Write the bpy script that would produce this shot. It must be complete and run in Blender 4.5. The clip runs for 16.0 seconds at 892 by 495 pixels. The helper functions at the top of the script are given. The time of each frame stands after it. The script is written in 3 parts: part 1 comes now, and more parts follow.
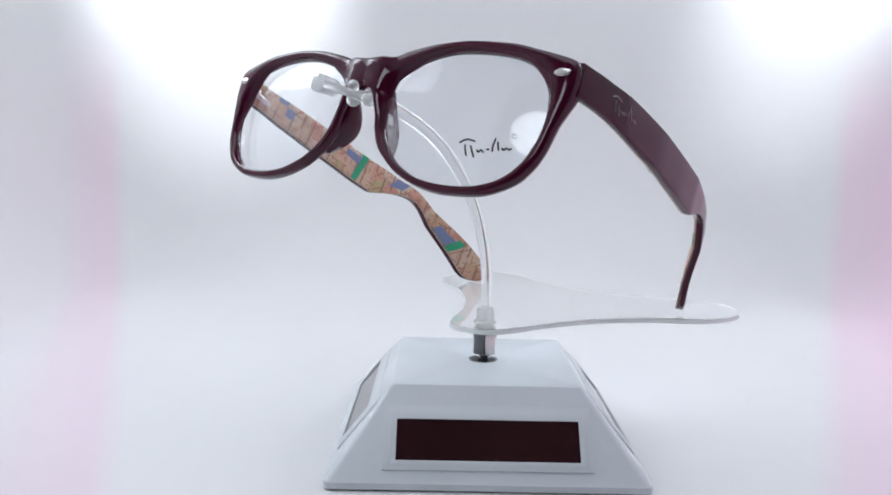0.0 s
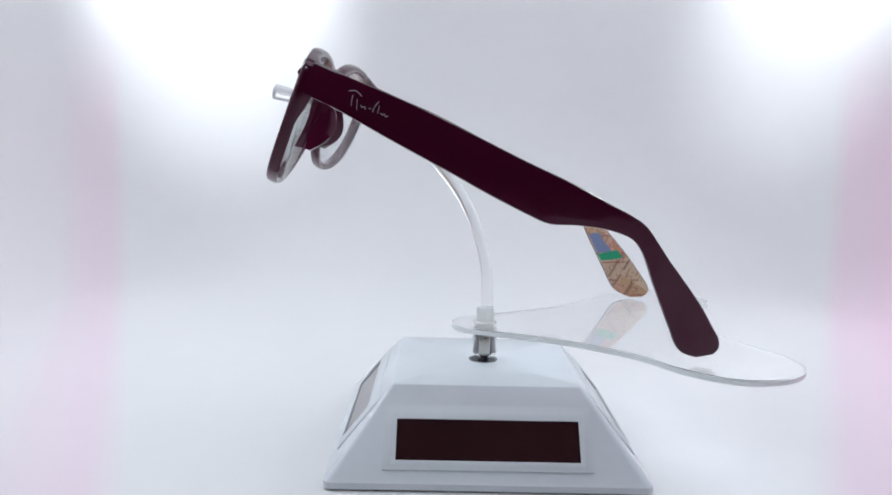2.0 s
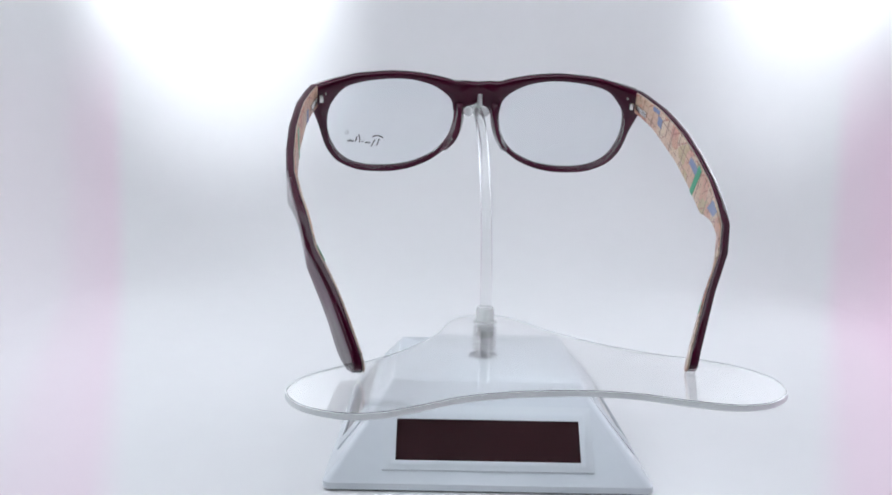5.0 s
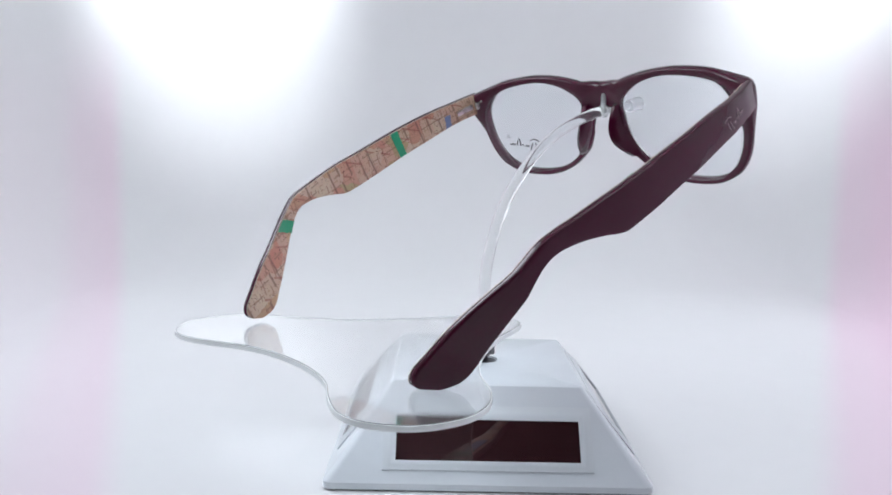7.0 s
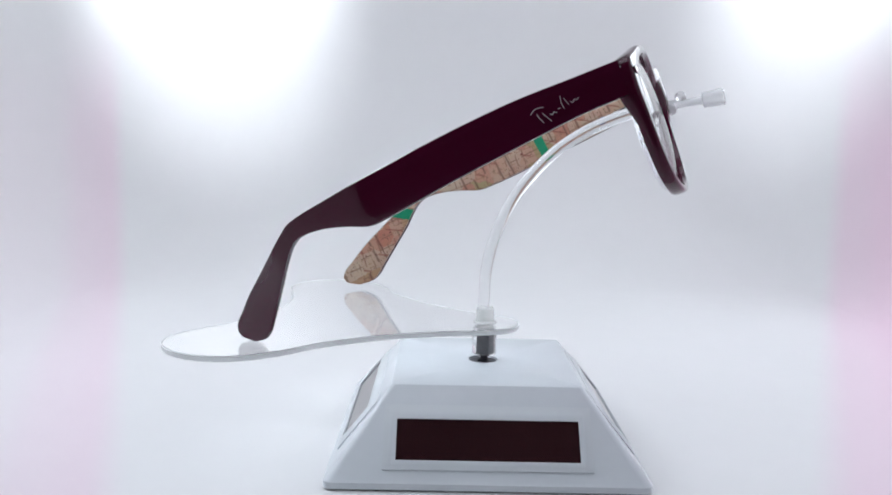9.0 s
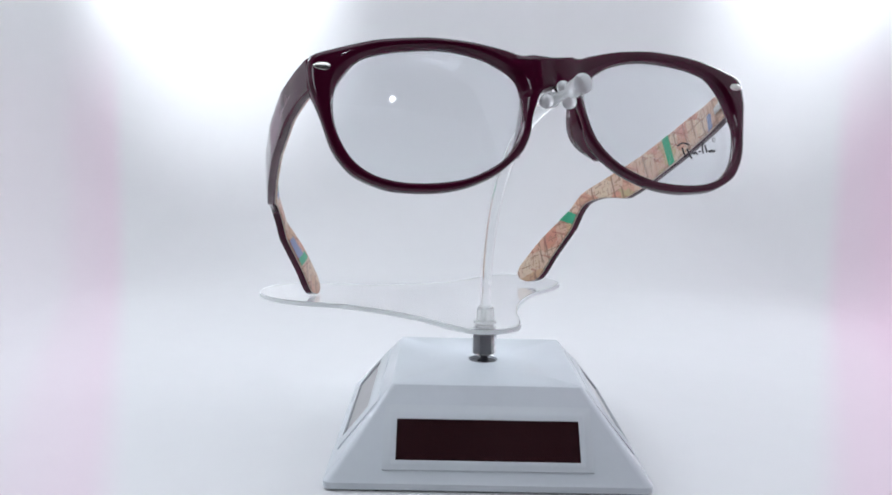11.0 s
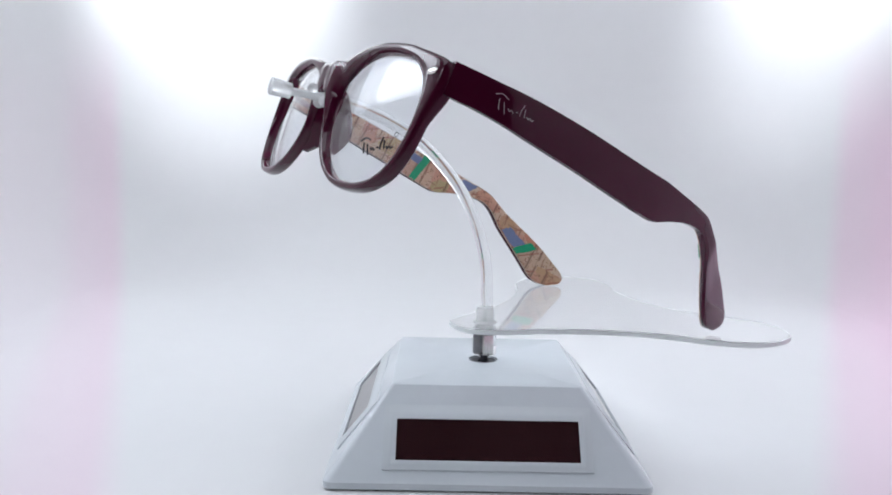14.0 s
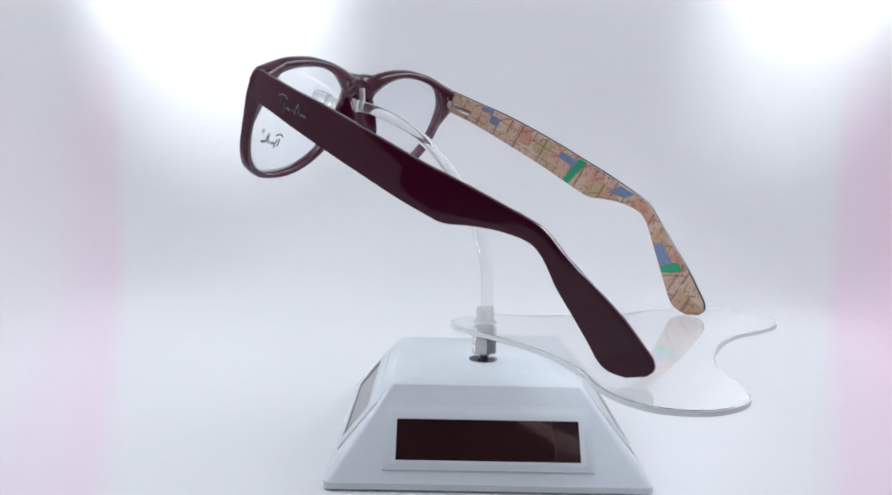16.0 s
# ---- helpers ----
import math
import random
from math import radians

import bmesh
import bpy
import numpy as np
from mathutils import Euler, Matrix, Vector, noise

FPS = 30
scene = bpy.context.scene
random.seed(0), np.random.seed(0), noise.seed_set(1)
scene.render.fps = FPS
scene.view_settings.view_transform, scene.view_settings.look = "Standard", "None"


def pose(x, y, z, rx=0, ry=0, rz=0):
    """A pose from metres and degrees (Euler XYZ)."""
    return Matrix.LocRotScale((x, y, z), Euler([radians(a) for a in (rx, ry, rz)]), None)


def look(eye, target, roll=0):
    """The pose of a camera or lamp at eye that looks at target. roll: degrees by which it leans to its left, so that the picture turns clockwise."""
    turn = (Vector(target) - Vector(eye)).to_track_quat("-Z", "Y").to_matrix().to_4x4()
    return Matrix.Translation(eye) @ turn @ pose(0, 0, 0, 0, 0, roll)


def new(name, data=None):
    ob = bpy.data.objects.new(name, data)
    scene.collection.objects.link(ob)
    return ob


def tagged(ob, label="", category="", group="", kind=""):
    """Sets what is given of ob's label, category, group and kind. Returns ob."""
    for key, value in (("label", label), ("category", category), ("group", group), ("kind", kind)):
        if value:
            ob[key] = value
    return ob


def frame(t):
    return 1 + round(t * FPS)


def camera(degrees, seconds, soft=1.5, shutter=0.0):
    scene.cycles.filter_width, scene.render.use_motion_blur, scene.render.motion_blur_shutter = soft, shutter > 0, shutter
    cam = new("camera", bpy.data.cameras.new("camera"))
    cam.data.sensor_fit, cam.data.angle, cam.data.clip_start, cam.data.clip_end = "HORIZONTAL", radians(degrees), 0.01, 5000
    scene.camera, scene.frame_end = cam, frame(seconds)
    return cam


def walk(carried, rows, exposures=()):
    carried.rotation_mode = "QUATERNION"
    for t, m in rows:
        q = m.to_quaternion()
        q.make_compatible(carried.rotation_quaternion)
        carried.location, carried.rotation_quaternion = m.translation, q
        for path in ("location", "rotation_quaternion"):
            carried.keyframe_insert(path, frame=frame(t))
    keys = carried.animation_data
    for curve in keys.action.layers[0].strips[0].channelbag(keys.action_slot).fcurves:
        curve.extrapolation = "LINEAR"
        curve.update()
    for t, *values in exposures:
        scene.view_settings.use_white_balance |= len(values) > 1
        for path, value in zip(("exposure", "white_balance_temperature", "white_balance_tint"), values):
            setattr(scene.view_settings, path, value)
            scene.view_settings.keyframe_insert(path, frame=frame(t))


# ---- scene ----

# ---------- camera: held still, a hand's width and a half from the turning display ----------
cam = camera(57.2, 16.0, soft=1.75)
EYE = Vector((0.0, -0.3064, 0.1156))
YAW, TILT, LEAN = radians(2.82), radians(-7.93), 1.12
AHEAD = Vector((-math.sin(YAW) * math.cos(TILT), math.cos(YAW) * math.cos(TILT), math.sin(TILT)))
STILL = look(EYE, EYE + AHEAD, LEAN)
walk(cam, [(0.0, STILL), (16.0, STILL)], exposures=[(0.0, 0.0), (16.0, 0.0)])

# ---------- light ----------
world = bpy.data.worlds.new("world")
scene.world = world
world.use_nodes = True
world.node_tree.nodes["Background"].inputs[0].default_value = (0.80, 0.84, 1.0, 1)
world.node_tree.nodes["Background"].inputs[1].default_value = 0.1


def lamp(name, kind, eye, target, watts, colour, **more):
    data = bpy.data.lights.new(name, kind)
    data.energy, data.color = watts, colour
    for key, value in more.items():
        if key == "size":
            data.size = value
        elif key == "size_y":
            data.shape, data.size_y = "RECTANGLE", value
        elif key == "disc":
            data.shape, data.size = "DISK", value
        elif key == "cone":
            data.spot_size, data.spot_blend = radians(value), 1.0
        elif key == "soft":
            data.shadow_soft_size = value
    ob = new(name, data)
    ob.matrix_world = look(eye, target)
    return ob


# the tent's top light, the round work lamp and a small lamp in front, a round lamp at either side, two lamps that graze the back cloth
COOL = (0.838, 0.906, 1.0)
lamp("top_light", "AREA", (0.0, -0.13, 0.585), (0.0, -0.13, 0.0), 0.85, COOL, size=0.45, size_y=0.34)
lamp("work_lamp", "AREA", (-0.27, -0.44, 0.44), (-0.02, -0.07, 0.12), 0.28, COOL, disc=0.14)
lamp("small_lamp", "AREA", (0.07, -0.49, 0.575), (0.01, -0.06, 0.12), 0.03, COOL, disc=0.017)
lamp("side_lamp", "AREA", (-0.322, 0.062, 0.326), (-0.02, -0.05, 0.12), 0.24, COOL, disc=0.135)
lamp("side_lamp_hood", "AREA", (-0.326, 0.062, 0.328), (-0.02, -0.05, 0.12), 0.52, COOL, disc=0.29)
lamp("side_lamp", "AREA", (0.294, 0.17, 0.25), (0.02, -0.05, 0.12), 0.22, COOL, disc=0.15)
lamp("side_lamp_hood", "AREA", (0.298, 0.17, 0.252), (0.02, -0.05, 0.12), 0.24, COOL, disc=0.25)
lamp("back_spot", "SPOT", (-0.21, 0.24, 0.42), (-0.275, 0.45, 0.275), 8.1, (0.88, 0.945, 1.0), cone=70, soft=0.03)
lamp("back_spot", "SPOT", (0.265, 0.23, 0.42), (0.328, 0.42, 0.272), 9.9, (0.88, 0.94, 1.0), cone=69, soft=0.03)


# ---------- materials ----------
def material(name, colour, rough=0.5, metal=0.0, spec=0.5, vary=0.06, scale=60.0, bump=0.0, bump_scale=900.0, coat=0.0, sheen=None):
    """Principled surface with blotches at two scales and a fine relief."""
    m = bpy.data.materials.new(name)
    m.use_nodes = True
    n, l = m.node_tree.nodes, m.node_tree.links
    p = n["Principled BSDF"]
    p.inputs["Roughness"].default_value = rough
    p.inputs["Metallic"].default_value = metal
    p.inputs["Specular IOR Level"].default_value = spec
    p.inputs["Coat Weight"].default_value = coat
    p.inputs["Coat Roughness"].default_value = 0.04
    co = n.new("ShaderNodeTexCoord")
    big, fine = n.new("ShaderNodeTexNoise"), n.new("ShaderNodeTexNoise")
    big.inputs["Scale"].default_value, fine.inputs["Scale"].default_value = scale, scale * 9
    big.inputs["Detail"].default_value = 4
    l.new(co.outputs["Object"], big.inputs["Vector"])
    l.new(co.outputs["Object"], fine.inputs["Vector"])
    add = n.new("ShaderNodeMath")
    add.operation = "MULTIPLY_ADD"
    add.inputs[1].default_value = 0.35
    l.new(fine.outputs["Fac"], add.inputs[0])
    l.new(big.outputs["Fac"], add.inputs[2])
    ramp = n.new("ShaderNodeValToRGB")
    ramp.color_ramp.elements[0].position, ramp.color_ramp.elements[1].position = 0.35, 1.0
    ramp.color_ramp.elements[0].color = (*[c * (1 - vary) for c in colour], 1)
    ramp.color_ramp.elements[1].color = (*[min(1, c * (1 + vary)) for c in colour], 1)
    l.new(add.outputs[0], ramp.inputs[0])
    l.new(ramp.outputs[0], p.inputs["Base Color"])
    rr = n.new("ShaderNodeMapRange")
    rr.inputs["To Min"].default_value, rr.inputs["To Max"].default_value = rough * 0.8, min(1, rough * 1.25)
    l.new(big.outputs["Fac"], rr.inputs["Value"])
    l.new(rr.outputs[0], p.inputs["Roughness"])
    if bump:
        tex, b = n.new("ShaderNodeTexNoise"), n.new("ShaderNodeBump")
        tex.inputs["Scale"].default_value = bump_scale
        b.inputs["Strength"].default_value, b.inputs["Distance"].default_value = bump, 0.0004
        l.new(co.outputs["Object"], tex.inputs["Vector"])
        l.new(tex.outputs["Fac"], b.inputs["Height"])
        l.new(b.outputs[0], p.inputs["Normal"])
    return m


def clear(name, tint, ior=1.49, rough=0.02, through_part=1.0):
    """Clear acrylic, refracting."""
    m = bpy.data.materials.new(name)
    m.use_nodes = True
    p = m.node_tree.nodes["Principled BSDF"]
    p.inputs["Base Color"].default_value = (*tint, 1)
    p.inputs["Roughness"].default_value = rough
    p.inputs["IOR"].default_value = ior
    p.inputs["Transmission Weight"].default_value = through_part
    return m


def pane(name, tint):
    """A thin clear lens: light passes straight, gloss grows towards grazing."""
    m = bpy.data.materials.new(name)
    m.use_nodes = True
    n, l = m.node_tree.nodes, m.node_tree.links
    n.remove(n["Principled BSDF"])
    t, g, f, mix = n.new("ShaderNodeBsdfTransparent"), n.new("ShaderNodeBsdfGlossy"), n.new("ShaderNodeLayerWeight"), n.new("ShaderNodeMixShader")
    t.inputs[0].default_value = (*tint, 1)
    g.inputs["Roughness"].default_value = 0.01
    f.inputs["Blend"].default_value = 0.5
    steep, gain = n.new("ShaderNodeMath"), n.new("ShaderNodeMath")
    steep.operation, steep.inputs[1].default_value = "POWER", 5.0
    gain.operation, gain.inputs[1].default_value, gain.inputs[2].default_value = "MULTIPLY_ADD", 0.95, 0.045
    l.new(f.outputs["Facing"], steep.inputs[0])
    l.new(steep.outputs[0], gain.inputs[0])
    l.new(gain.outputs[0], mix.inputs[0])
    l.new(t.outputs[0], mix.inputs[1])
    l.new(g.outputs[0], mix.inputs[2])
    l.new(mix.outputs[0], n["Material Output"].inputs[0])
    return m


def map_print(name):
    """Beige street-map print: coloured districts, thin streets, ruled crossings, under a satin varnish."""
    m = bpy.data.materials.new(name)
    m.use_nodes = True
    n, l = m.node_tree.nodes, m.node_tree.links
    p = n["Principled BSDF"]
    p.inputs["Roughness"].default_value = 0.28
    co = n.new("ShaderNodeTexCoord")
    flat = n.new("ShaderNodeVectorMath")
    flat.operation = "MULTIPLY"
    flat.inputs[1].default_value = (0.0, 1.0, 1.0)
    tip = n.new("ShaderNodeMapping")
    tip.inputs["Rotation"].default_value = (radians(26.5), 0, 0)
    l.new(co.outputs["Object"], tip.inputs[0])
    l.new(tip.outputs[0], flat.inputs[0])

    def noise_of(scale, detail=2.0):
        t = n.new("ShaderNodeTexNoise")
        t.inputs["Scale"].default_value, t.inputs["Detail"].default_value = scale, detail
        l.new(flat.outputs[0], t.inputs["Vector"])
        return t

    def mixed(fac, a, colour):
        mx = n.new("ShaderNodeMix")
        mx.data_type = "RGBA"
        l.new(fac, mx.inputs[0])
        l.new(a, mx.inputs[6])
        mx.inputs[7].default_value = (*colour, 1)
        return mx.outputs[2]

    def thin(value, width):
        q = n.new("ShaderNodeMapRange")
        q.interpolation_type = "SMOOTHSTEP"
        q.inputs["From Min"].default_value, q.inputs["From Max"].default_value = width * 1.9, width * 0.3
        q.inputs["To Max"].default_value = 0.7
        l.new(value, q.inputs["Value"])
        return q.outputs[0]

    base = n.new("ShaderNodeValToRGB")
    e = base.color_ramp.elements
    e[0].position, e[0].color = 0.36, (0.62, 0.32, 0.24, 1)
    e[1].position, e[1].color = 0.62, (0.66, 0.53, 0.30, 1)
    mid = e.new(0.5)
    mid.color = (0.66, 0.50, 0.35, 1)
    l.new(noise_of(110, 3).outputs["Fac"], base.inputs[0])
    out = base.outputs[0]
    cell, pick, tone, blend = n.new("ShaderNodeTexVoronoi"), n.new("ShaderNodeSeparateXYZ"), n.new("ShaderNodeValToRGB"), n.new("ShaderNodeMix")
    hue = n.new("ShaderNodeSeparateColor")
    cell.voronoi_dimensions = "2D"
    cell.inputs["Scale"].default_value, cell.distance, cell.inputs["Randomness"].default_value = 130, "CHEBYCHEV", 0.8
    swap = n.new("ShaderNodeCombineXYZ")
    l.new(flat.outputs[0], pick.inputs[0])
    l.new(pick.outputs[1], swap.inputs[0])
    l.new(pick.outputs[2], swap.inputs[1])
    l.new(swap.outputs[0], cell.inputs["Vector"])
    l.new(cell.outputs["Color"], hue.inputs[0])
    t = tone.color_ramp.elements
    t[0].color, t[1].color = (0.58, 0.19, 0.14, 1), (0.46, 0.41, 0.20, 1)
    t.new(0.30).color = (0.64, 0.46, 0.35, 1)
    t.new(0.52).color = (0.70, 0.57, 0.43, 1)
    t.new(0.78).color = (0.62, 0.29, 0.21, 1)
    l.new(hue.outputs[0], tone.inputs[0])
    blend.data_type = "RGBA"
    blend.inputs[0].default_value = 0.8
    l.new(out, blend.inputs[6])
    l.new(tone.outputs[0], blend.inputs[7])
    out = blend.outputs[2]
    shift = n.new("ShaderNodeVectorMath")
    shift.operation = "MULTIPLY_ADD"
    shift.inputs[1].default_value = (0.0, 0.0006, 0.0006)
    l.new(noise_of(160, 2).outputs["Color"], shift.inputs[0])
    l.new(flat.outputs[0], shift.inputs[2])
    for scale, width, colour, turn, keep in ((150, 0.055, (0.17, 0.07, 0.05), 3, 0.48), (260, 0.055, (0.34, 0.13, 0.09), -5, 0.52), (240, 0.05, (0.24, 0.11, 0.07), 92, 0.50), (380, 0.06, (0.45, 0.24, 0.15), 88, 0.53),
                                             (170, 0.05, (0.36, 0.10, 0.08), 58, 0.55), (480, 0.07, (0.40, 0.24, 0.15), 2, 0.54)):
        mp, sep, v, cut, both = n.new("ShaderNodeMapping"), n.new("ShaderNodeSeparateXYZ"), n.new("ShaderNodeTexVoronoi"), n.new("ShaderNodeMath"), n.new("ShaderNodeMath")
        mp.inputs["Rotation"].default_value = (radians(turn), 0, 0)
        v.voronoi_dimensions, v.feature = "1D", "DISTANCE_TO_EDGE"
        v.inputs["Scale"].default_value = scale
        l.new(shift.outputs[0], mp.inputs[0])
        l.new(mp.outputs[0], sep.inputs[0])
        l.new(sep.outputs[1], v.inputs["W"])
        cut.operation, cut.inputs[1].default_value = "GREATER_THAN", keep
        l.new(noise_of(scale * 0.8, 1).outputs["Fac"], cut.inputs[0])
        both.operation = "MULTIPLY"
        l.new(cut.outputs[0], both.inputs[0])
        l.new(thin(v.outputs["Distance"], width), both.inputs[1])
        out = mixed(both.outputs[0], out, colour)
    speck = noise_of(900, 2)
    dots = n.new("ShaderNodeMath")
    dots.operation = "GREATER_THAN"
    dots.inputs[1].default_value = 0.67
    l.new(speck.outputs["Fac"], dots.inputs[0])
    out = mixed(dots.outputs[0], out, (0.20, 0.06, 0.05))
    l.new(out, p.inputs["Base Color"])
    return m


TOPCLOTH = material("tent top cloth", (0.80, 0.80, 0.80), 0.9, vary=0.02, scale=8, bump=0.08, bump_scale=500)


ROOM = material("room paint", (0.13, 0.13, 0.14), 0.8, vary=0.05, scale=3, bump=0.05, bump_scale=200)


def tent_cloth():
    """White cloth with a pink colour cast painted into it at either side; its straight edges run slantwise over the
    floor and up the walls.
    """
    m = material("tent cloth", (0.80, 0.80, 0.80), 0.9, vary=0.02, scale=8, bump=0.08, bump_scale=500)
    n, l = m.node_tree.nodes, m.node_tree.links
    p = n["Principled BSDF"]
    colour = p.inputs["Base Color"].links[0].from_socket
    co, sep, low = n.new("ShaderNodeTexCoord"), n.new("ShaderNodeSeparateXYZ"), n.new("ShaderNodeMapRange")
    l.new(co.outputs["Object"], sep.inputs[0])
    # the pink cast in the base colour fades out up the walls
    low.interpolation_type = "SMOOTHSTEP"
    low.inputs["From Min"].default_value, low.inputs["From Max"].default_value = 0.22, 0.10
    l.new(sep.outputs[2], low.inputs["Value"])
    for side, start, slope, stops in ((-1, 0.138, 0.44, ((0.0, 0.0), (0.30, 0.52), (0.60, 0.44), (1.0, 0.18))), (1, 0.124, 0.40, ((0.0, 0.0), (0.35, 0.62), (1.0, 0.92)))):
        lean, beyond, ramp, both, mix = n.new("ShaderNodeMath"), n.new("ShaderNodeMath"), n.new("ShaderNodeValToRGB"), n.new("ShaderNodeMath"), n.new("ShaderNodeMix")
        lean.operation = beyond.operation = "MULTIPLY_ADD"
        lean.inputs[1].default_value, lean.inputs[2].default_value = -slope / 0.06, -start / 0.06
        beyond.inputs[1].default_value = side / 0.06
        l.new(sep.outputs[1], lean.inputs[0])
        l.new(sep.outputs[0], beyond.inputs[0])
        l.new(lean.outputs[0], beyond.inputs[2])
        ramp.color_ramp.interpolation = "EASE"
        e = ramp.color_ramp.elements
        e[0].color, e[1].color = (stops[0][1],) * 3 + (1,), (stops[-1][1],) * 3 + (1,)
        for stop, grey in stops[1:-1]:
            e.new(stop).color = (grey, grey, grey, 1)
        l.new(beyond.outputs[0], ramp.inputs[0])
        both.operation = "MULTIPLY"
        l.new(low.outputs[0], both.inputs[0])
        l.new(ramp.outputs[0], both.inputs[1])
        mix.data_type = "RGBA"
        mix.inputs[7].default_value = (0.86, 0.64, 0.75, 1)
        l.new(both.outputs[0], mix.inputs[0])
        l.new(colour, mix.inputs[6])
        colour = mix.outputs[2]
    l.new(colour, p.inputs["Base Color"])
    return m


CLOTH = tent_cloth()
WHITE = material("white moulded plastic", (0.68, 0.725, 0.755), 0.22, vary=0.03, scale=40, bump=0.03)
RIDGE = material("pale plastic surround", (0.69, 0.735, 0.76), 0.24, vary=0.02, scale=40)
CELL = material("solar cell", (0.034, 0.012, 0.014), 0.03, spec=0.8, vary=0.25, scale=50)
PLUM = material("plum acetate", (0.058, 0.004, 0.019), 0.06, spec=0.38, vary=0.10, scale=25)
PRINT = map_print("map print acetate")
EDGE = material("pale laminate", (0.62, 0.55, 0.47), 0.3, vary=0.05)
GREEN = material("green print", (0.025, 0.37, 0.19), 0.3, vary=0.1, scale=300)
BLUE = material("blue print", (0.20, 0.25, 0.42), 0.3, vary=0.1, scale=300)
STEEL = material("hinge steel", (0.62, 0.60, 0.57), 0.22, metal=1.0, vary=0.06, scale=300)
DARKSTEEL = material("dark steel", (0.075, 0.075, 0.085), 0.4, metal=0.35, vary=0.1, scale=300)
BLACK = material("black ink", (0.012, 0.012, 0.014), 0.5, vary=0.1)
SILVER = material("silver ink", (0.42, 0.36, 0.37), 0.34, metal=0.5, vary=0.25, scale=600)
ACRYLIC = clear("clear acrylic", (0.985, 0.99, 0.99), ior=1.38, rough=0.05, through_part=0.95)
FROST = clear("cloudy acrylic", (0.95, 0.96, 0.94), rough=0.22, through_part=0.7)
RODCLEAR = clear("clear rod acrylic", (0.97, 0.98, 0.98), ior=1.33, through_part=0.93)
MILKY = clear("milky acrylic", (0.94, 0.95, 0.95), rough=0.10, through_part=0.66)
RIM = clear("sawn acrylic edge", (0.93, 0.96, 0.945), rough=0.32, through_part=0.3)
GLASS = pane("clear lens", (0.965, 0.975, 0.985))


# ---------- building helpers ----------
def part(name, bm, mat, parent=None, label="", smooth=40):
    """One mesh object, shaded smooth under that angle."""
    bmesh.ops.recalc_face_normals(bm, faces=bm.faces[:])
    for f in bm.faces:
        f.smooth = smooth > 0
    for e in bm.edges:
        if len(e.link_faces) == 2 and e.calc_face_angle(0) > radians(smooth):
            e.smooth = False
    me = bpy.data.meshes.new(name)
    bm.to_mesh(me)
    bm.free()
    me.materials.append(mat)
    ob = new(name, me)
    ob.parent = parent
    return tagged(ob, label)


def spline(points, count, closed=False):
    """Catmull-Rom through a few shape points."""
    pts = [np.array(q, float) for q in points]
    n = len(pts)
    spans = n if closed else n - 1
    out = []
    for k in range(count):
        u = k / (count if closed else count - 1) * spans
        i = min(int(u), spans - 1)
        s = u - i
        a, b = pts[i], pts[(i + 1) % n]
        a0 = pts[(i - 1) % n] if closed or i else 2 * a - b
        b1 = pts[(i + 2) % n] if closed or i + 2 < n else 2 * b - a
        out.append(0.5 * (2 * a + (b - a0) * s + (2 * a0 - 5 * a + 4 * b - b1) * s * s + (3 * a - a0 - 3 * b + b1) * s ** 3))
    return out


def loft(bm, rings, caps=True, close=False):
    """Skin a row of rings of equally many points."""
    vs = [[bm.verts.new(tuple(q)) for q in ring] for ring in rings]
    pairs = list(zip(vs, vs[1:])) + ([(vs[-1], vs[0])] if close else [])
    for a, b in pairs:
        for i in range(len(a)):
            j = (i + 1) % len(a)
            bm.faces.new((a[i], a[j], b[j], b[i]))
    if caps and not close:
        bm.faces.new(vs[0][::-1])
        bm.faces.new(vs[-1])
    return vs


def tube(bm, path, radii, sides=16):
    """A round bar along a path, with slightly rounded ends."""
    path = [Vector(q) for q in path]
    if isinstance(radii, (int, float)):
        radii = [radii] * len(path)
    rings = []
    side = None
    for i, q in enumerate(path):
        d = (path[min(i + 1, len(path) - 1)] - path[max(i - 1, 0)]).normalized()
        if side is None:
            side = d.orthogonal().normalized()
        side = (side - d * side.dot(d)).normalized()
        up = d.cross(side)
        rings.append([q + (side * math.cos(a) + up * math.sin(a)) * radii[i] for a in [2 * math.pi * k / sides for k in range(sides)]])
    loft(bm, rings)


def ball(bm, place, radius, squash=(1, 1, 1)):
    m = Matrix.Translation(place) @ Matrix.Diagonal((*[radius * s for s in squash], 1))
    bmesh.ops.create_uvsphere(bm, u_segments=20, v_segments=12, radius=1.0, matrix=m)


def block(bm, size, place=(0, 0, 0), bevel=0.0, turn=None):
    m = Matrix.Translation(place) @ (turn or Matrix()) @ Matrix.Diagonal((*size, 1))
    made = bmesh.ops.create_cube(bm, size=1.0, matrix=m)
    if bevel:
        es = list({e for v in made["verts"] for e in v.link_edges})
        bmesh.ops.bevel(bm, geom=es, offset=bevel, segments=2, affect="EDGES", profile=0.5)


def turned(bm, profile, sides=40, place=(0, 0, 0)):
    """A solid of revolution from (radius, height) pairs."""
    rings = [[(place[0] + r * math.cos(a), place[1] + r * math.sin(a), place[2] + z) for a in [2 * math.pi * k / sides for k in range(sides)]] for r, z in profile]
    loft(bm, rings)


MM = 0.001

# ---------- the light tent ----------
XL, XR, YB, YF, ZT = -0.345, 0.315, 0.46, -0.34, 0.60


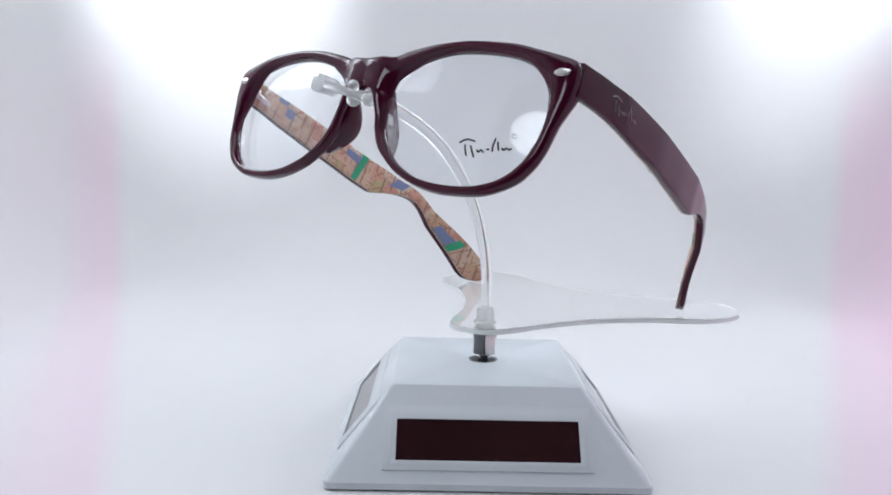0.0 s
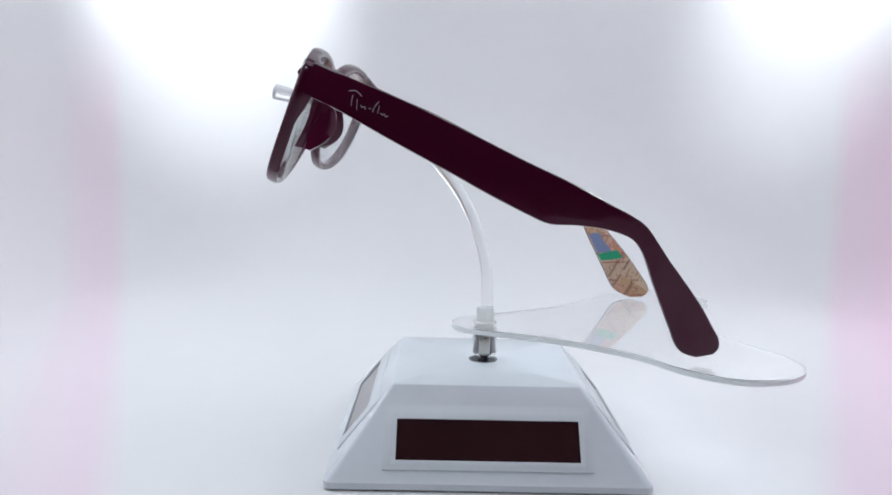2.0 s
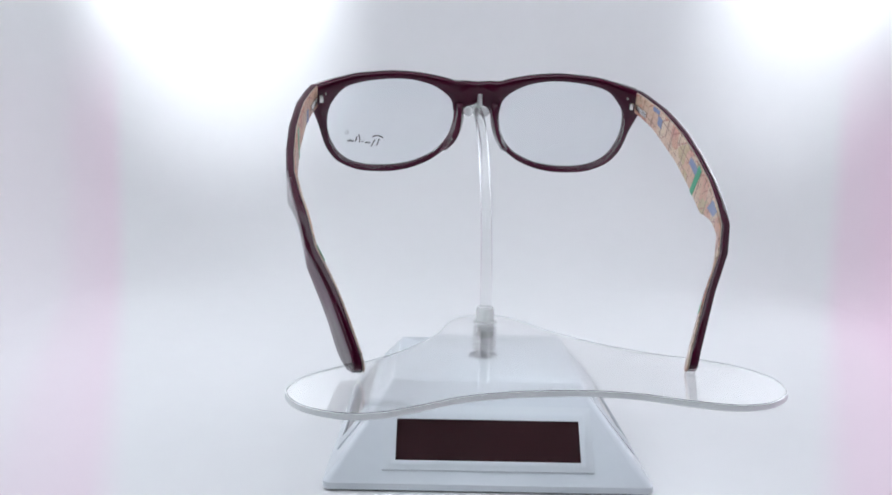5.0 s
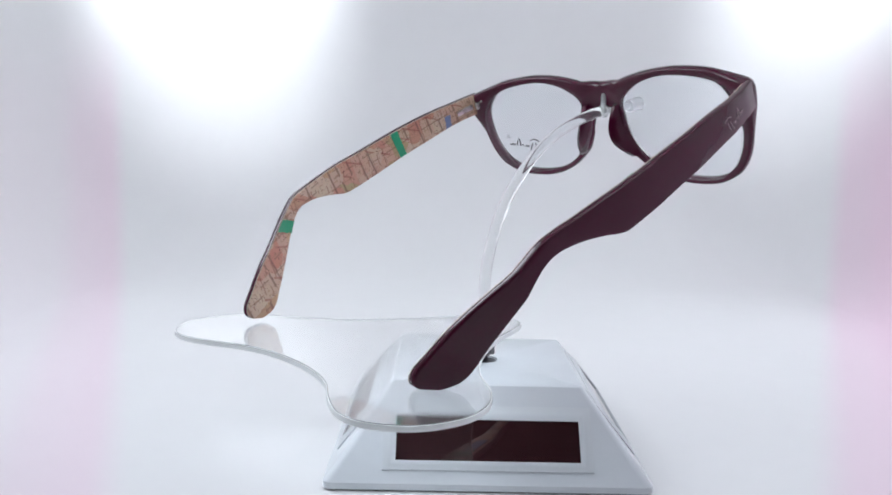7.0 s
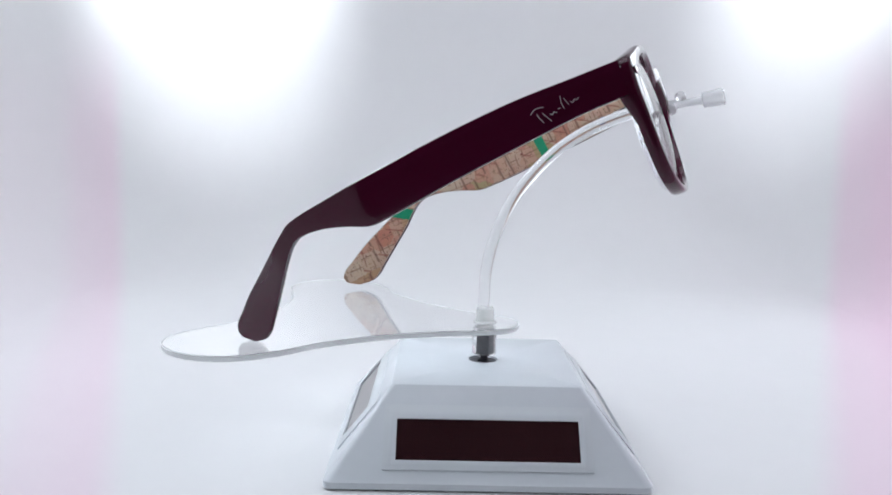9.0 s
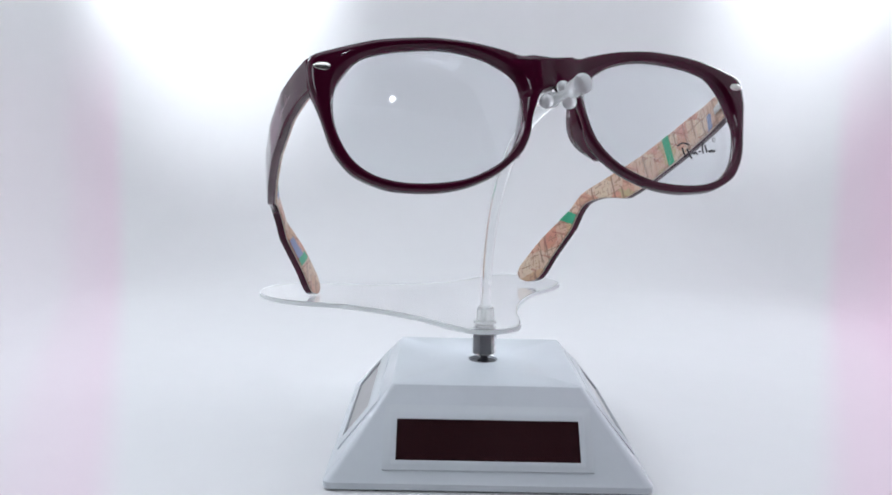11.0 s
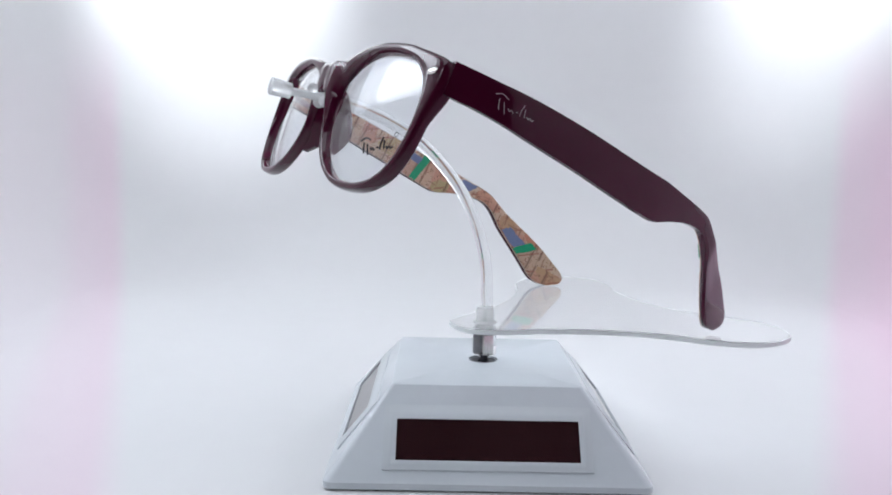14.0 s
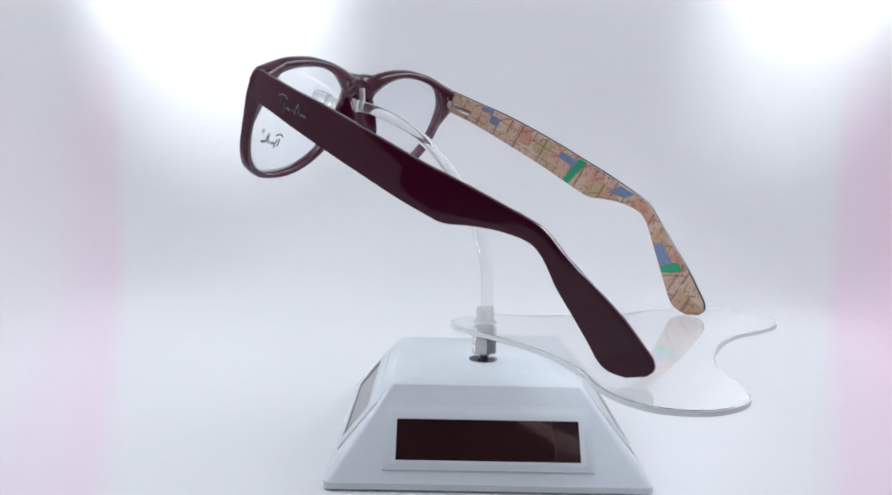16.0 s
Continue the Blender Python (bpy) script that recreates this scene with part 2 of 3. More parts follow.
def sweep():
    """Floor and cloth walls of the tent in one, with wide soft bends between them."""
    bm = bmesh.new()
    cx, hx, R, C = (XL + XR) / 2, (XR - XL) / 2, 0.17, 0.20

    def ring(inset, z, out=0.0):
        """A U of cloth, open to the front."""
        side = 0.4 * inset
        pts = [(cx + hx - side + out, YF, z)]
        c = max(C - inset, 0.02)
        for sx, a0 in ((1, 0), (-1, 90)):
            for k in range(13):
                a = radians(a0 + 90 * k / 12)
                pts.append((cx + sx * (hx - side - c) + (c + out) * math.cos(a), YB - inset - c + (c + out) * math.sin(a), z))
        return pts + [(cx - hx + side - out, YF, z)]
    bends = [math.pi / 2 * k / 14 for k in range(15)]
    inside = [ring(R - R * math.sin(a), R - R * math.cos(a)) for a in bends] + [ring(0, z) for z in (0.3, 0.45, ZT)]
    outside = [ring(0, z, 0.004) for z in (ZT, 0.3)] + [ring(R - R * math.sin(a), R - R * math.cos(a) - 0.004 * math.cos(a), 0.004 * math.sin(a)) for a in bends[::-1]]
    loft(bm, inside + outside)
    bmesh.ops.delete(bm, geom=[f for f in bm.faces if all(abs(v.co.y - YF) < 1e-6 for v in f.verts)], context="FACES_ONLY")
    return tagged(part("backdrop", bm, CLOTH, smooth=60), "white seamless cloth of a light tent, pink cast painted at the sides", "backdrop", kind="structure")


def tent():
    sweep()
    bm = bmesh.new()
    block(bm, (XR - XL, YB - YF, 0.01), ((XL + XR) / 2, (YB + YF) / 2, ZT + 0.006))
    tagged(part("ceiling", bm, TOPCLOTH, smooth=0), "white cloth top of a light tent", "ceiling", kind="structure")
    # the dim room in which the tent stands, and the table under it
    for name, size, place, mat, label in (
            ("floor", (3.1, 3.05, 0.03), (0, -0.1, -0.022), ROOM, "plain grey surface under the light tent"),
            ("room_ceiling", (3.1, 3.05, 0.05), (0, -0.1, 1.63), ROOM, "plain grey room ceiling"),
            ("wall_south", (3.0, 0.05, 1.6), (0, -1.6, 0.796), ROOM, "plain grey room wall"), ("wall_north", (3.0, 0.05, 1.6), (0, 1.4, 0.796), ROOM, "plain grey room wall"),
            ("wall_west", (0.05, 2.95, 1.6), (-1.53, -0.1, 0.796), ROOM, "plain grey room wall"), ("wall_east", (0.05, 2.95, 1.6), (1.53, -0.1, 0.796), ROOM, "plain grey room wall")):
        bm = bmesh.new()
        block(bm, size, place)
        tagged(part(name, bm, mat, smooth=0), label, "wall" if "wall" in name else "ceiling" if "ceiling" in name else "floor", kind="structure")


tent()

# ---------- the solar turntable ----------
TOP_Z, TOP_H, FOOT_H, LIP = 30.0 * MM, 33.0 * MM, 54.1 * MM, 3.6 * MM
SLOPE = math.hypot(FOOT_H - TOP_H, TOP_Z - LIP)


def square_ring(half, z, r, n=5):
    """A rounded square."""
    out = []
    for cx, cy, a0 in ((1, 1, 0), (-1, 1, 90), (-1, -1, 180), (1, -1, 270)):
        for k in range(n):
            a = radians(a0 + 90 * k / (n - 1))
            out.append((cx * (half - r) + r * math.cos(a), cy * (half - r) + r * math.sin(a), z))
    return out


def on_face(turn, u, s, out):
    """A point on a sloping side: u along it, s down from its top edge, out from it."""
    dy, dz = -(FOOT_H - TOP_H) / SLOPE, -(TOP_Z - LIP) / SLOPE
    ny, nz = dz, -dy
    v = Vector((u, -TOP_H + dy * s + ny * out, TOP_Z + dz * s + nz * out))
    return Matrix.Rotation(turn, 4, "Z") @ v


def turntable():
    base = new("solar_turntable")
    base.matrix_world = pose(0, 0, 0, 0, 0, 3.0)
    tagged(base, "white plastic solar turntable with sloping sides and dark cells", "turntable")
    bm = bmesh.new()
    hole = [(5.6 * MM * math.cos(2 * math.pi * (k + 0.0) / 20 + math.pi / 4 * 0), 5.6 * MM * math.sin(2 * math.pi * k / 20), TOP_Z) for k in range(20)]
    sunk = [(x, y, TOP_Z - 3 * MM) for x, y, z in hole]
    rings = [square_ring(FOOT_H - 1.2 * MM, 0.0, 3 * MM), square_ring(FOOT_H, 0.8 * MM, 3 * MM), square_ring(FOOT_H, LIP - 0.7 * MM, 3 * MM),
             square_ring(FOOT_H - 0.9 * MM, LIP + 0.3 * MM, 3 * MM),
             square_ring(TOP_H + 0.9 * MM, TOP_Z - 1.3 * MM, 1.9 * MM), square_ring(TOP_H + 0.1 * MM, TOP_Z - 0.35 * MM, 1.6 * MM), square_ring(TOP_H - 1.1 * MM, TOP_Z, 1.4 * MM), hole, sunk]
    loft(bm, rings)
    part("body", bm, WHITE, base, smooth=32)
    for k in range(4):
        turn = k * math.pi / 2
        o_u, o_s0, o_s1 = 34.8 * MM, 7.6 * MM, 29.8 * MM
        i_u, i_s0, i_s1 = 30.5 * MM, 12.7 * MM, 26.8 * MM
        bm = bmesh.new()

        def rim(u, s0, s1, out):
            return [on_face(turn, *q, out) for q in ((-u, s0), (u, s0), (u, s1), (-u, s1))]
        loft(bm, [rim(o_u, o_s0, o_s1, -1.0 * MM), rim(o_u, o_s0, o_s1, 0.04 * MM), rim(o_u - 1.1 * MM, o_s0 + 1.1 * MM, o_s1 - 0.6 * MM, 0.22 * MM), rim(o_u - 2.6 * MM, o_s0 + 2.6 * MM, o_s1 - 1.3 * MM, 0.62 * MM),
                  rim(i_u + 1.2 * MM, i_s0 - 1.2 * MM, i_s1 + 0.7 * MM, 0.72 * MM), rim(i_u, i_s0, i_s1, 0.7 * MM), rim(i_u, i_s0, i_s1, -1.0 * MM)], close=True)
        part("panel_surround", bm, RIDGE, base, smooth=50)
        bm = bmesh.new()
        loft(bm, [rim(i_u, i_s0, i_s1, -0.9 * MM), rim(i_u, i_s0, i_s1, 0.25 * MM)])
        part("solar_panel", bm, CELL, base, "dark red-brown solar cell", smooth=25)
    bm = bmesh.new()
    turned(bm, [(5.5 * MM, TOP_Z - 2.6 * MM), (5.5 * MM, TOP_Z - 0.8 * MM), (2.2 * MM, TOP_Z - 0.6 * MM), (2.2 * MM, TOP_Z - 2.6 * MM)], 32)
    part("washer", bm, DARKSTEEL, base, "dark steel washer")
    return base


turntable()

# ---------- the clear stand that turns ----------
PLATE_Z = 43.4 * MM


def clear_stand():
    stand = new("display_stand")
    tagged(stand, "clear acrylic glasses stand with a curved rod and a wavy plate", "display stand")
    skew, bent = Matrix.Rotation(radians(5.0), 4, "Z"), Matrix.Rotation(radians(-1.5), 4, "Z")
    # wavy plate: round nub at the shaft, two lobes behind, a shallow neck between them
    half = [(0, -13), (9, -10.5), (15, -1), (21, 14), (32, 32), (47, 48), (61, 57), (70.5, 67), (74, 79), (70, 91.5), (60, 99.5), (49.5, 100.5), (38, 96), (26, 89.5), (13, 86), (0, 85)]
    # one lobe is a little shorter than the other
    whole = [(x, y - 2.4 * max(y - 40, 0) / 60 * min(x / 40, 1)) for x, y in half] + [(-x, y + 1.8 * max(y - 40, 0) / 60 * min(x / 40, 1)) for x, y in half[-2:0:-1]]
    ring = [q * np.array((0.98, 1.0)) for q in spline(whole, 150, closed=True)]

    def level(z, inset):
        out = []
        for i, q in enumerate(ring):
            d = ring[(i + 1) % len(ring)] - ring[i - 1]
            d = d / np.linalg.norm(d)
            q = q + inset * np.array((-d[1], d[0]))
            out.append(skew @ Vector((q[0] * MM, q[1] * MM, PLATE_Z + z * MM)))
        return out
    bm = bmesh.new()
    loft(bm, [level(-0.8, 0.5), level(-0.6, 0.1), level(-0.3, 0), level(0.7, 0), level(1.0, 0.1), level(1.2, 0.5)])
    plate = part("plate", bm, ACRYLIC, stand, "clear wavy acrylic plate", smooth=18)
    bm = bmesh.new()
    loft(bm, [level(-0.55, -0.03), level(0.95, -0.03), level(0.9, 0.4), level(-0.5, 0.4)], close=True)
    rim = part("plate_edge", bm, RIM, plate, "pale sawn edge", smooth=30)
    # rod
    path = spline([(0, 1, 44.8), (0, 0.6, 54), (0, 0.2, 64), (0, -2.2, 75), (0, -6.8, 87), (0, -13.6, 98), (0, -24.2, 109.4), (0, -34.4, 116.6), (0, -44.2, 121.4), (0, -53.2, 124.6), (0, -60, 126)], 60)
    bm = bmesh.new()
    tube(bm, [bent @ Vector(q * MM) for q in path], 2.15 * MM, 20)
    rod = part("rod", bm, RODCLEAR, stand, "clear bent acrylic rod")
    # nose rest: thin bar, end knob, side beads, peg
    bm = bmesh.new()
    tube(bm, [bent @ Vector(q) for q in ((0, -0.0595, 0.1262), (0, -0.064, 0.1268), (0, -0.070, 0.1277), (0, -0.0745, 0.1285))], [2.3 * MM, 1.7 * MM, 1.3 * MM, 1.4 * MM], 16)
    bar = part("nose_bar", bm, MILKY, stand)
    bm = bmesh.new()
    tube(bm, [bent @ Vector(q) for q in ((0, -0.0743, 0.1284), (0, -0.0747, 0.1285), (0, -0.0812, 0.1299), (0, -0.0816, 0.13))], [1.6 * MM, 2.6 * MM, 2.9 * MM, 2.3 * MM], 20)
    knob = part("end_knob", bm, MILKY, stand)
    beads = []
    for x, y, z, r in ((0.0, -67.2, 129.6, 1.9), (-3.6, -64.0, 125.5, 2.2), (3.6, -64.0, 125.5, 2.2)):
        bm = bmesh.new()
        ball(bm, bent @ Vector((x * MM, y * MM, z * MM)), r * MM)
        beads.append(part("bead", bm, MILKY, stand))
    bm = bmesh.new()
    tube(bm, [bent @ Vector((-1 * MM, -58.5 * MM, z * MM)) for z in (125, 126, 132.6, 133.0)], [1.2 * MM, 1.15 * MM, 1.15 * MM, 0.9 * MM], 14)
    peg = part("peg", bm, MILKY, stand)
    # collar round the rod's foot
    bm = bmesh.new()
    turned(bm, [(4.6 * MM, 44.3 * MM), (4.6 * MM, 44.8 * MM), (3.5 * MM, 45.3 * MM), (3.3 * MM, 50.0 * MM), (2.8 * MM, 50.5 * MM)], 32)
    collar = part("collar", bm, FROST, stand, "cloudy plastic collar")
    # shaft socket: clear sleeve round a half-dark metal core
    bm = bmesh.new()
    turned(bm, [(4.3 * MM, 32.2 * MM), (4.6 * MM, 32.6 * MM), (4.5 * MM, 40.8 * MM), (4.1 * MM, 41.3 * MM)], 32)
    sleeve = part("sleeve", bm, ACRYLIC, stand, "clear shaft sleeve")
    for mat, name, wide, deep, x in ((DARKSTEEL, "dark_core", 4.1, 4.4, -0.5), (STEEL, "bright_core", 1.1, 3.8, 2.15)):
        bm = bmesh.new()
        block(bm, (wide * MM, deep * MM, 7.2 * MM), (x * MM, 0, 36.2 * MM), 0.3 * MM)
        part(name, bm, mat, stand)
    bm = bmesh.new()
    turned(bm, [(1.4 * MM, 28.0 * MM), (1.4 * MM, 32.4 * MM)], 16)
    part("spindle", bm, DARKSTEEL, stand)
    for ob in (plate, rim, rod, bar, knob, peg, collar, sleeve, *beads):
        ob.visible_shadow = False
    return stand


# ---------- the glasses ----------
AT = Matrix.Translation((-1.9 * MM, -51.3 * MM, 134.5 * MM)) @ pose(0, 0, 0, 0, 0, 1.8) @ pose(0, 0, 0, -26.5)
LEVEL = AT @ pose(0, 0, 0.8 * MM, 0, 0.5)
OUTER = [(0, -0.9), (5, -0.5), (9.3, 0), (14, 1.4), (23.5, 3.3), (34, 4.3), (41, 4.3), (52, 3.6), (59, 2.3), (65, 1.1), (70.4, -0.3), (71.7, -2.6), (71.5, -9), (70.3, -13.6), (68.6, -20), (66.7, -27),
         (64, -32), (60.4, -35.8), (53.3, -39.4), (46.5, -40.7), (37.5, -41), (29, -39.6), (21, -36.4), (15.5, -32.6), (11.6, -29), (9, -24), (7.9, -19), (5.4, -12.8), (3.2, -10.8), (0, -10.0)]
INNER = [(10.6, -14.5), (11.2, -9.8), (12.9, -7), (17.3, -3.9), (22, -1.7), (29, 0), (36, 0.5), (45, 0), (52, -1.1), (57.5, -3), (61.6, -6.8), (64, -11), (64.8, -16.5), (64.5, -21.5), (63.2, -26),
         (60.8, -30.6), (57.5, -34), (53.8, -36.2), (48, -37.8), (41.5, -38.3), (34, -37.9), (27.5, -36.5), (20, -32.9), (15.5, -28.8), (12.6, -24.4), (11.1, -19.5)]
HUB = np.array((37.0, -18.5))


def face_curve(x, z=5.0):
    """How far back the front's face lies, in mm: wrapped to the sides, leaning in towards the cheeks, with a raised bridge between steep flanks."""
    s = min(max((10.2 - abs(x)) / 4.6, 0.0), 1.0)
    return -9.0 + 5.4 * (abs(x) / 72) ** 2.8 + 0.11 * (5.0 - z) - 1.8 * s * s * (3 - 2 * s)


def reach(loop, a):
    """Distance from the hub to a closed outline in the direction a."""
    d = np.array((math.cos(a), math.sin(a)))
    best = 0
    for p, q in zip(loop, loop[1:] + loop[:1]):
        e, w = q - p, p - HUB
        den = d[0] * e[1] - d[1] * e[0]
        if abs(den) > 1e-12:
            t = (w[0] * e[1] - w[1] * e[0]) / den
            s = (w[0] * d[1] - w[1] * d[0]) / den
            if t > 0 and -1e-9 <= s <= 1 + 1e-9:
                best = max(best, t)
    return best


OUT_LOOP = spline(OUTER, 180)
IN_LOOP = [HUB + (0.0, 0.5) + (q - HUB) * np.array((1.02, 1.035)) for q in spline(INNER, 130, closed=True)]
THICK = 3.7


def front_half(sign):
    bm = bmesh.new()
    rings = []
    n = 144
    angles = sorted([2 * math.pi * k / n for k in range(n)] + [math.atan2(z - HUB[1], x - HUB[0]) % (2 * math.pi) for x, z in (OUTER[0], OUTER[-1])])
    profile = [(0.0, 1.6, 0), (0.04, 0.95, 0), (0.13, 0.62, 0), (0.17, 0.14, 0), (0.23, 0.0, 0), (0.40, -0.10, 0), (0.60, -0.11, 0), (0.80, -0.02, 0), (0.93, 0.26, 0), (1.0, 0.95, 0),
               (1.0, -1.5, 1), (0.94, -0.5, 1), (0.80, 0.0, 1), (0.25, 0.0, 1), (0.03, -0.3, 1), (-0.03, -1.0, 1)]
    for a in angles:
        d = np.array((math.cos(a), math.sin(a)))
        r0, r1 = reach(IN_LOOP, a), reach(OUT_LOOP, a)
        rim = HUB + d * r1
        seam = abs(rim[0]) < 0.05 and OUTER[-1][1] + 0.3 < rim[1] < OUTER[0][1] - 0.3
        ring = []
        for u, depth, behind in profile:
            q = HUB + d * (r0 + (r1 - r0) * u)
            if seam and u > 0.7:
                depth = 0.0
            depth += behind * (THICK + 2.1 * min(max((q[0] - 56) / 12, 0), 1) * min(max((q[1] + 18) / 8, 0), 1))
            ring.append((sign * max(q[0], 0.0) * MM, (face_curve(q[0], q[1]) + depth) * MM, q[1] * MM))
        rings.append(ring)
    loft(bm, rings, close=True)
    return bm


def front(parent):
    bm = front_half(1)
    other = front_half(-1)
    me = bpy.data.meshes.new("half")
    other.to_mesh(me)
    other.free()
    bm.from_mesh(me)
    bpy.data.meshes.remove(me)
    inner = [f for f in bm.faces if all(abs(v.co.x) < 1e-7 for v in f.verts)]
    bmesh.ops.delete(bm, geom=inner, context="FACES")
    bmesh.ops.remove_doubles(bm, verts=bm.verts[:], dist=2e-5)
    for _ in range(5):
        bmesh.ops.smooth_vert(bm, verts=[v for v in bm.verts if abs(v.co.x) < 2.2 * MM and v.co.z > -9 * MM and v.co.y / MM < face_curve(v.co.x / MM, v.co.z / MM) + 1.0], factor=0.5, use_axis_x=False, use_axis_y=True, use_axis_z=False)
    bmesh.ops.transform(bm, matrix=LEVEL, verts=bm.verts[:])
    return part("front_frame", bm, PLUM, parent, "glossy plum acetate front", smooth=50)


def lens(parent, sign):
    """A thin dome that fills the rim."""
    def back(q):
        r2 = (q[0] - HUB[0]) ** 2 + (q[1] - HUB[1]) ** 2
        tilt = face_curve(HUB[0], q[1]) + (q[0] - HUB[0]) * 0.105
        return tilt + 0.9 + r2 / 260.0
    bm = bmesh.new()
    rows = []
    for off in (0.0, 1.6):
        hub = bm.verts.new((sign * HUB[0] * MM, (back(HUB) + off) * MM, HUB[1] * MM))
        last = None
        for k in range(1, 11):
            ring = []
            for q in IN_LOOP[::2]:
                w = HUB + (q - HUB) * k / 10 * 1.012
                ring.append(bm.verts.new((sign * w[0] * MM, (back(w) + off) * MM, w[1] * MM)))
            for i in range(len(ring)):
                j = (i + 1) % len(ring)
                bm.faces.new((hub, ring[i], ring[j]) if last is None else (last[i], ring[i], ring[j], last[j]))
            last = ring
        rows.append(last)
    for i in range(len(rows[0])):
        j = (i + 1) % len(rows[0])
        bm.faces.new((rows[0][i], rows[0][j], rows[1][j], rows[1][i]))
    bmesh.ops.transform(bm, matrix=LEVEL, verts=bm.verts[:])
    ob = part("lens", bm, GLASS, parent, "clear demo lens", smooth=60)
    ob.visible_shadow = False
    return ob, back


TEMPLE_TOP = [(0.0, 0.6), (12.1, 1.32), (29.2, 2.65), (47.3, 3.25), (66.5, 3.55), (80.6, 4.15), (88.6, 4.15), (95.7, 4.05), (101.7, 3.95), (107.5, 3.25), (113.4, 0.5), (119.0, -2.3), (124.6, -4.7), (136.8, -10.2), (145.2, -15.0), (149.5, -17.6), (151.3, -20.3), (150.5, -22.8)]
TEMPLE_LOW = [(0.6, -9.2), (13.1, -8.74), (30.2, -9.15), (48.3, -9.45), (63.4, -9.85), (75.5, -9.75), (81.6, -9.15), (88.6, -6.05), (96.7, -3.25), (104.7, -2.15), (109.5, -3.75), (113.6, -6.9), (117.9, -10.7), (126.7, -17.6), (132.7, -22.3), (136.5, -25.3), (140.3, -26.7), (145.3, -26.2)]


def settle(sign, b):
    """The right temple is bent a little lower than the left."""
    return float(np.interp(b, [0, 30, 60, 80, 105, 150], [0.8, 0.6, -0.1, -1.4, -2.4, -1.8])) if sign < 0 else 0.0


def along(sign, b):
    """The right temple's end piece is a touch shorter."""
    return b - (0.8 * min(max((b - 95) / 40, 0), 1) if sign < 0 else 0.0)


def temple_x(b):
    """The bow of a temple's outer side, in mm from the middle."""
    return float(np.interp(b, [-10, 0, 8, 20, 45, 65, 80, 95, 107, 117, 130, 148, 165], [71.0, 71.8, 74.0, 76.2, 77.5, 77.0, 75.8, 73.5, 71.0, 67.8, 60.4, 51.6, 45.0]))


def bow(sign, b):
    """The same for one side: one temple's end is bent in a little less than the other's."""
    return temple_x(b) + (float(np.interp(b, [80, 107, 125, 150], [0.0, -1.0, 0.0, 2.2])) if sign > 0 else 0.0)


def temple_layer(sign, x0, x1, shrink, n=90):
    """A slab of the temple between two depths from its outer side, with rounded long edges."""
    bm = bmesh.new()
    tops, lows = spline(TEMPLE_TOP, n), spline(TEMPLE_LOW, n)
    rings = []
    for a, b in zip(tops, lows):
        m = (a + b) / 2
        h = (a - b) / 2
        k = 1 - shrink / max(np.linalg.norm(h), 1.0)
        ring = []
        r = min(0.7, (x1 - x0) * 0.3)
        for side, depth in ((1, x0 + r), (0.955, x0 + 0.1), (0.86, x0), (0.3, x0), (-0.3, x0), (-0.86, x0), (-0.955, x0 + 0.1), (-1, x0 + r),
                            (-1, x1 - r), (-0.955, x1 - 0.1), (-0.86, x1), (-0.3, x1), (0.3, x1), (0.86, x1), (0.955, x1 - 0.1), (1, x1 - r)):
            q = m + h * k * side
            ring.append((sign * (bow(sign, q[0]) - depth) * MM, along(sign, q[0]) * MM, (q[1] + settle(sign, q[0])) * MM))
        rings.append(ring)
    loft(bm, rings)
    bmesh.ops.transform(bm, matrix=AT, verts=bm.verts[:])
    return bm


def patch(sign, b0, b1, v0, v1, slant=0.0, wobble=0.0, seed=0):
    """A printed field on the inner side of a temple: from b0 to b1 along it, v0 to v1 across."""
    bm = bmesh.new()
    tops, lows = spline(TEMPLE_TOP, 200), spline(TEMPLE_LOW, 200)
    rng = random.Random(seed)

    middle = [(a[0] + b[0]) / 2 for a, b in zip(tops, lows)]

    def at(s, v, depth):
        i = min(float(np.interp(s, middle, range(200))), 198.99)
        k = int(i)
        a = tops[k] + (tops[min(k + 1, 199)] - tops[k]) * (i - k)
        b = lows[k] + (lows[min(k + 1, 199)] - lows[k]) * (i - k)
        q = b + (a - b) * v
        return (sign * (bow(sign, q[0]) - depth) * MM, along(sign, q[0]) * MM, (q[1] + settle(sign, q[0])) * MM)
    nu, nv = 5, 6
    jit = [[(rng.uniform(-1, 1) * wobble, rng.uniform(-1, 1) * wobble * 0.1) for _ in range(nv + 1)] for _ in range(nu + 1)]
    grids = []
    for depth in (3.55, 3.75):
        g = []
        for i in range(nu + 1):
            row = []
            for j in range(nv + 1):
                edge = i in (0, nu) or j in (0, nv)
                s = b0 + (b1 - b0) * i / nu + slant * (j / nv - 0.5) + (jit[i][j][0] if edge else 0)
                v = v0 + (v1 - v0) * j / nv + (jit[i][j][1] if edge else 0)
                row.append(bm.verts.new(at(s, min(max(v, 0.04), 0.96), depth)))
            g.append(row)
        grids.append(g)
    for g in grids:
        for i in range(nu):
            for j in range(nv):
                bm.faces.new((g[i][j], g[i + 1][j], g[i + 1][j + 1], g[i][j + 1]))
    lo, hi = grids
    border = [(i, 0) for i in range(nu)] + [(nu, j) for j in range(nv)] + [(i, nv) for i in range(nu, 0, -1)] + [(0, j) for j in range(nv, 0, -1)]
    for (i, j), (k, m) in zip(border, border[1:] + border[:1]):
        bm.faces.new((lo[i][j], lo[k][m], hi[k][m], hi[i][j]))
    bmesh.ops.transform(bm, matrix=AT, verts=bm.verts[:])
    return bm


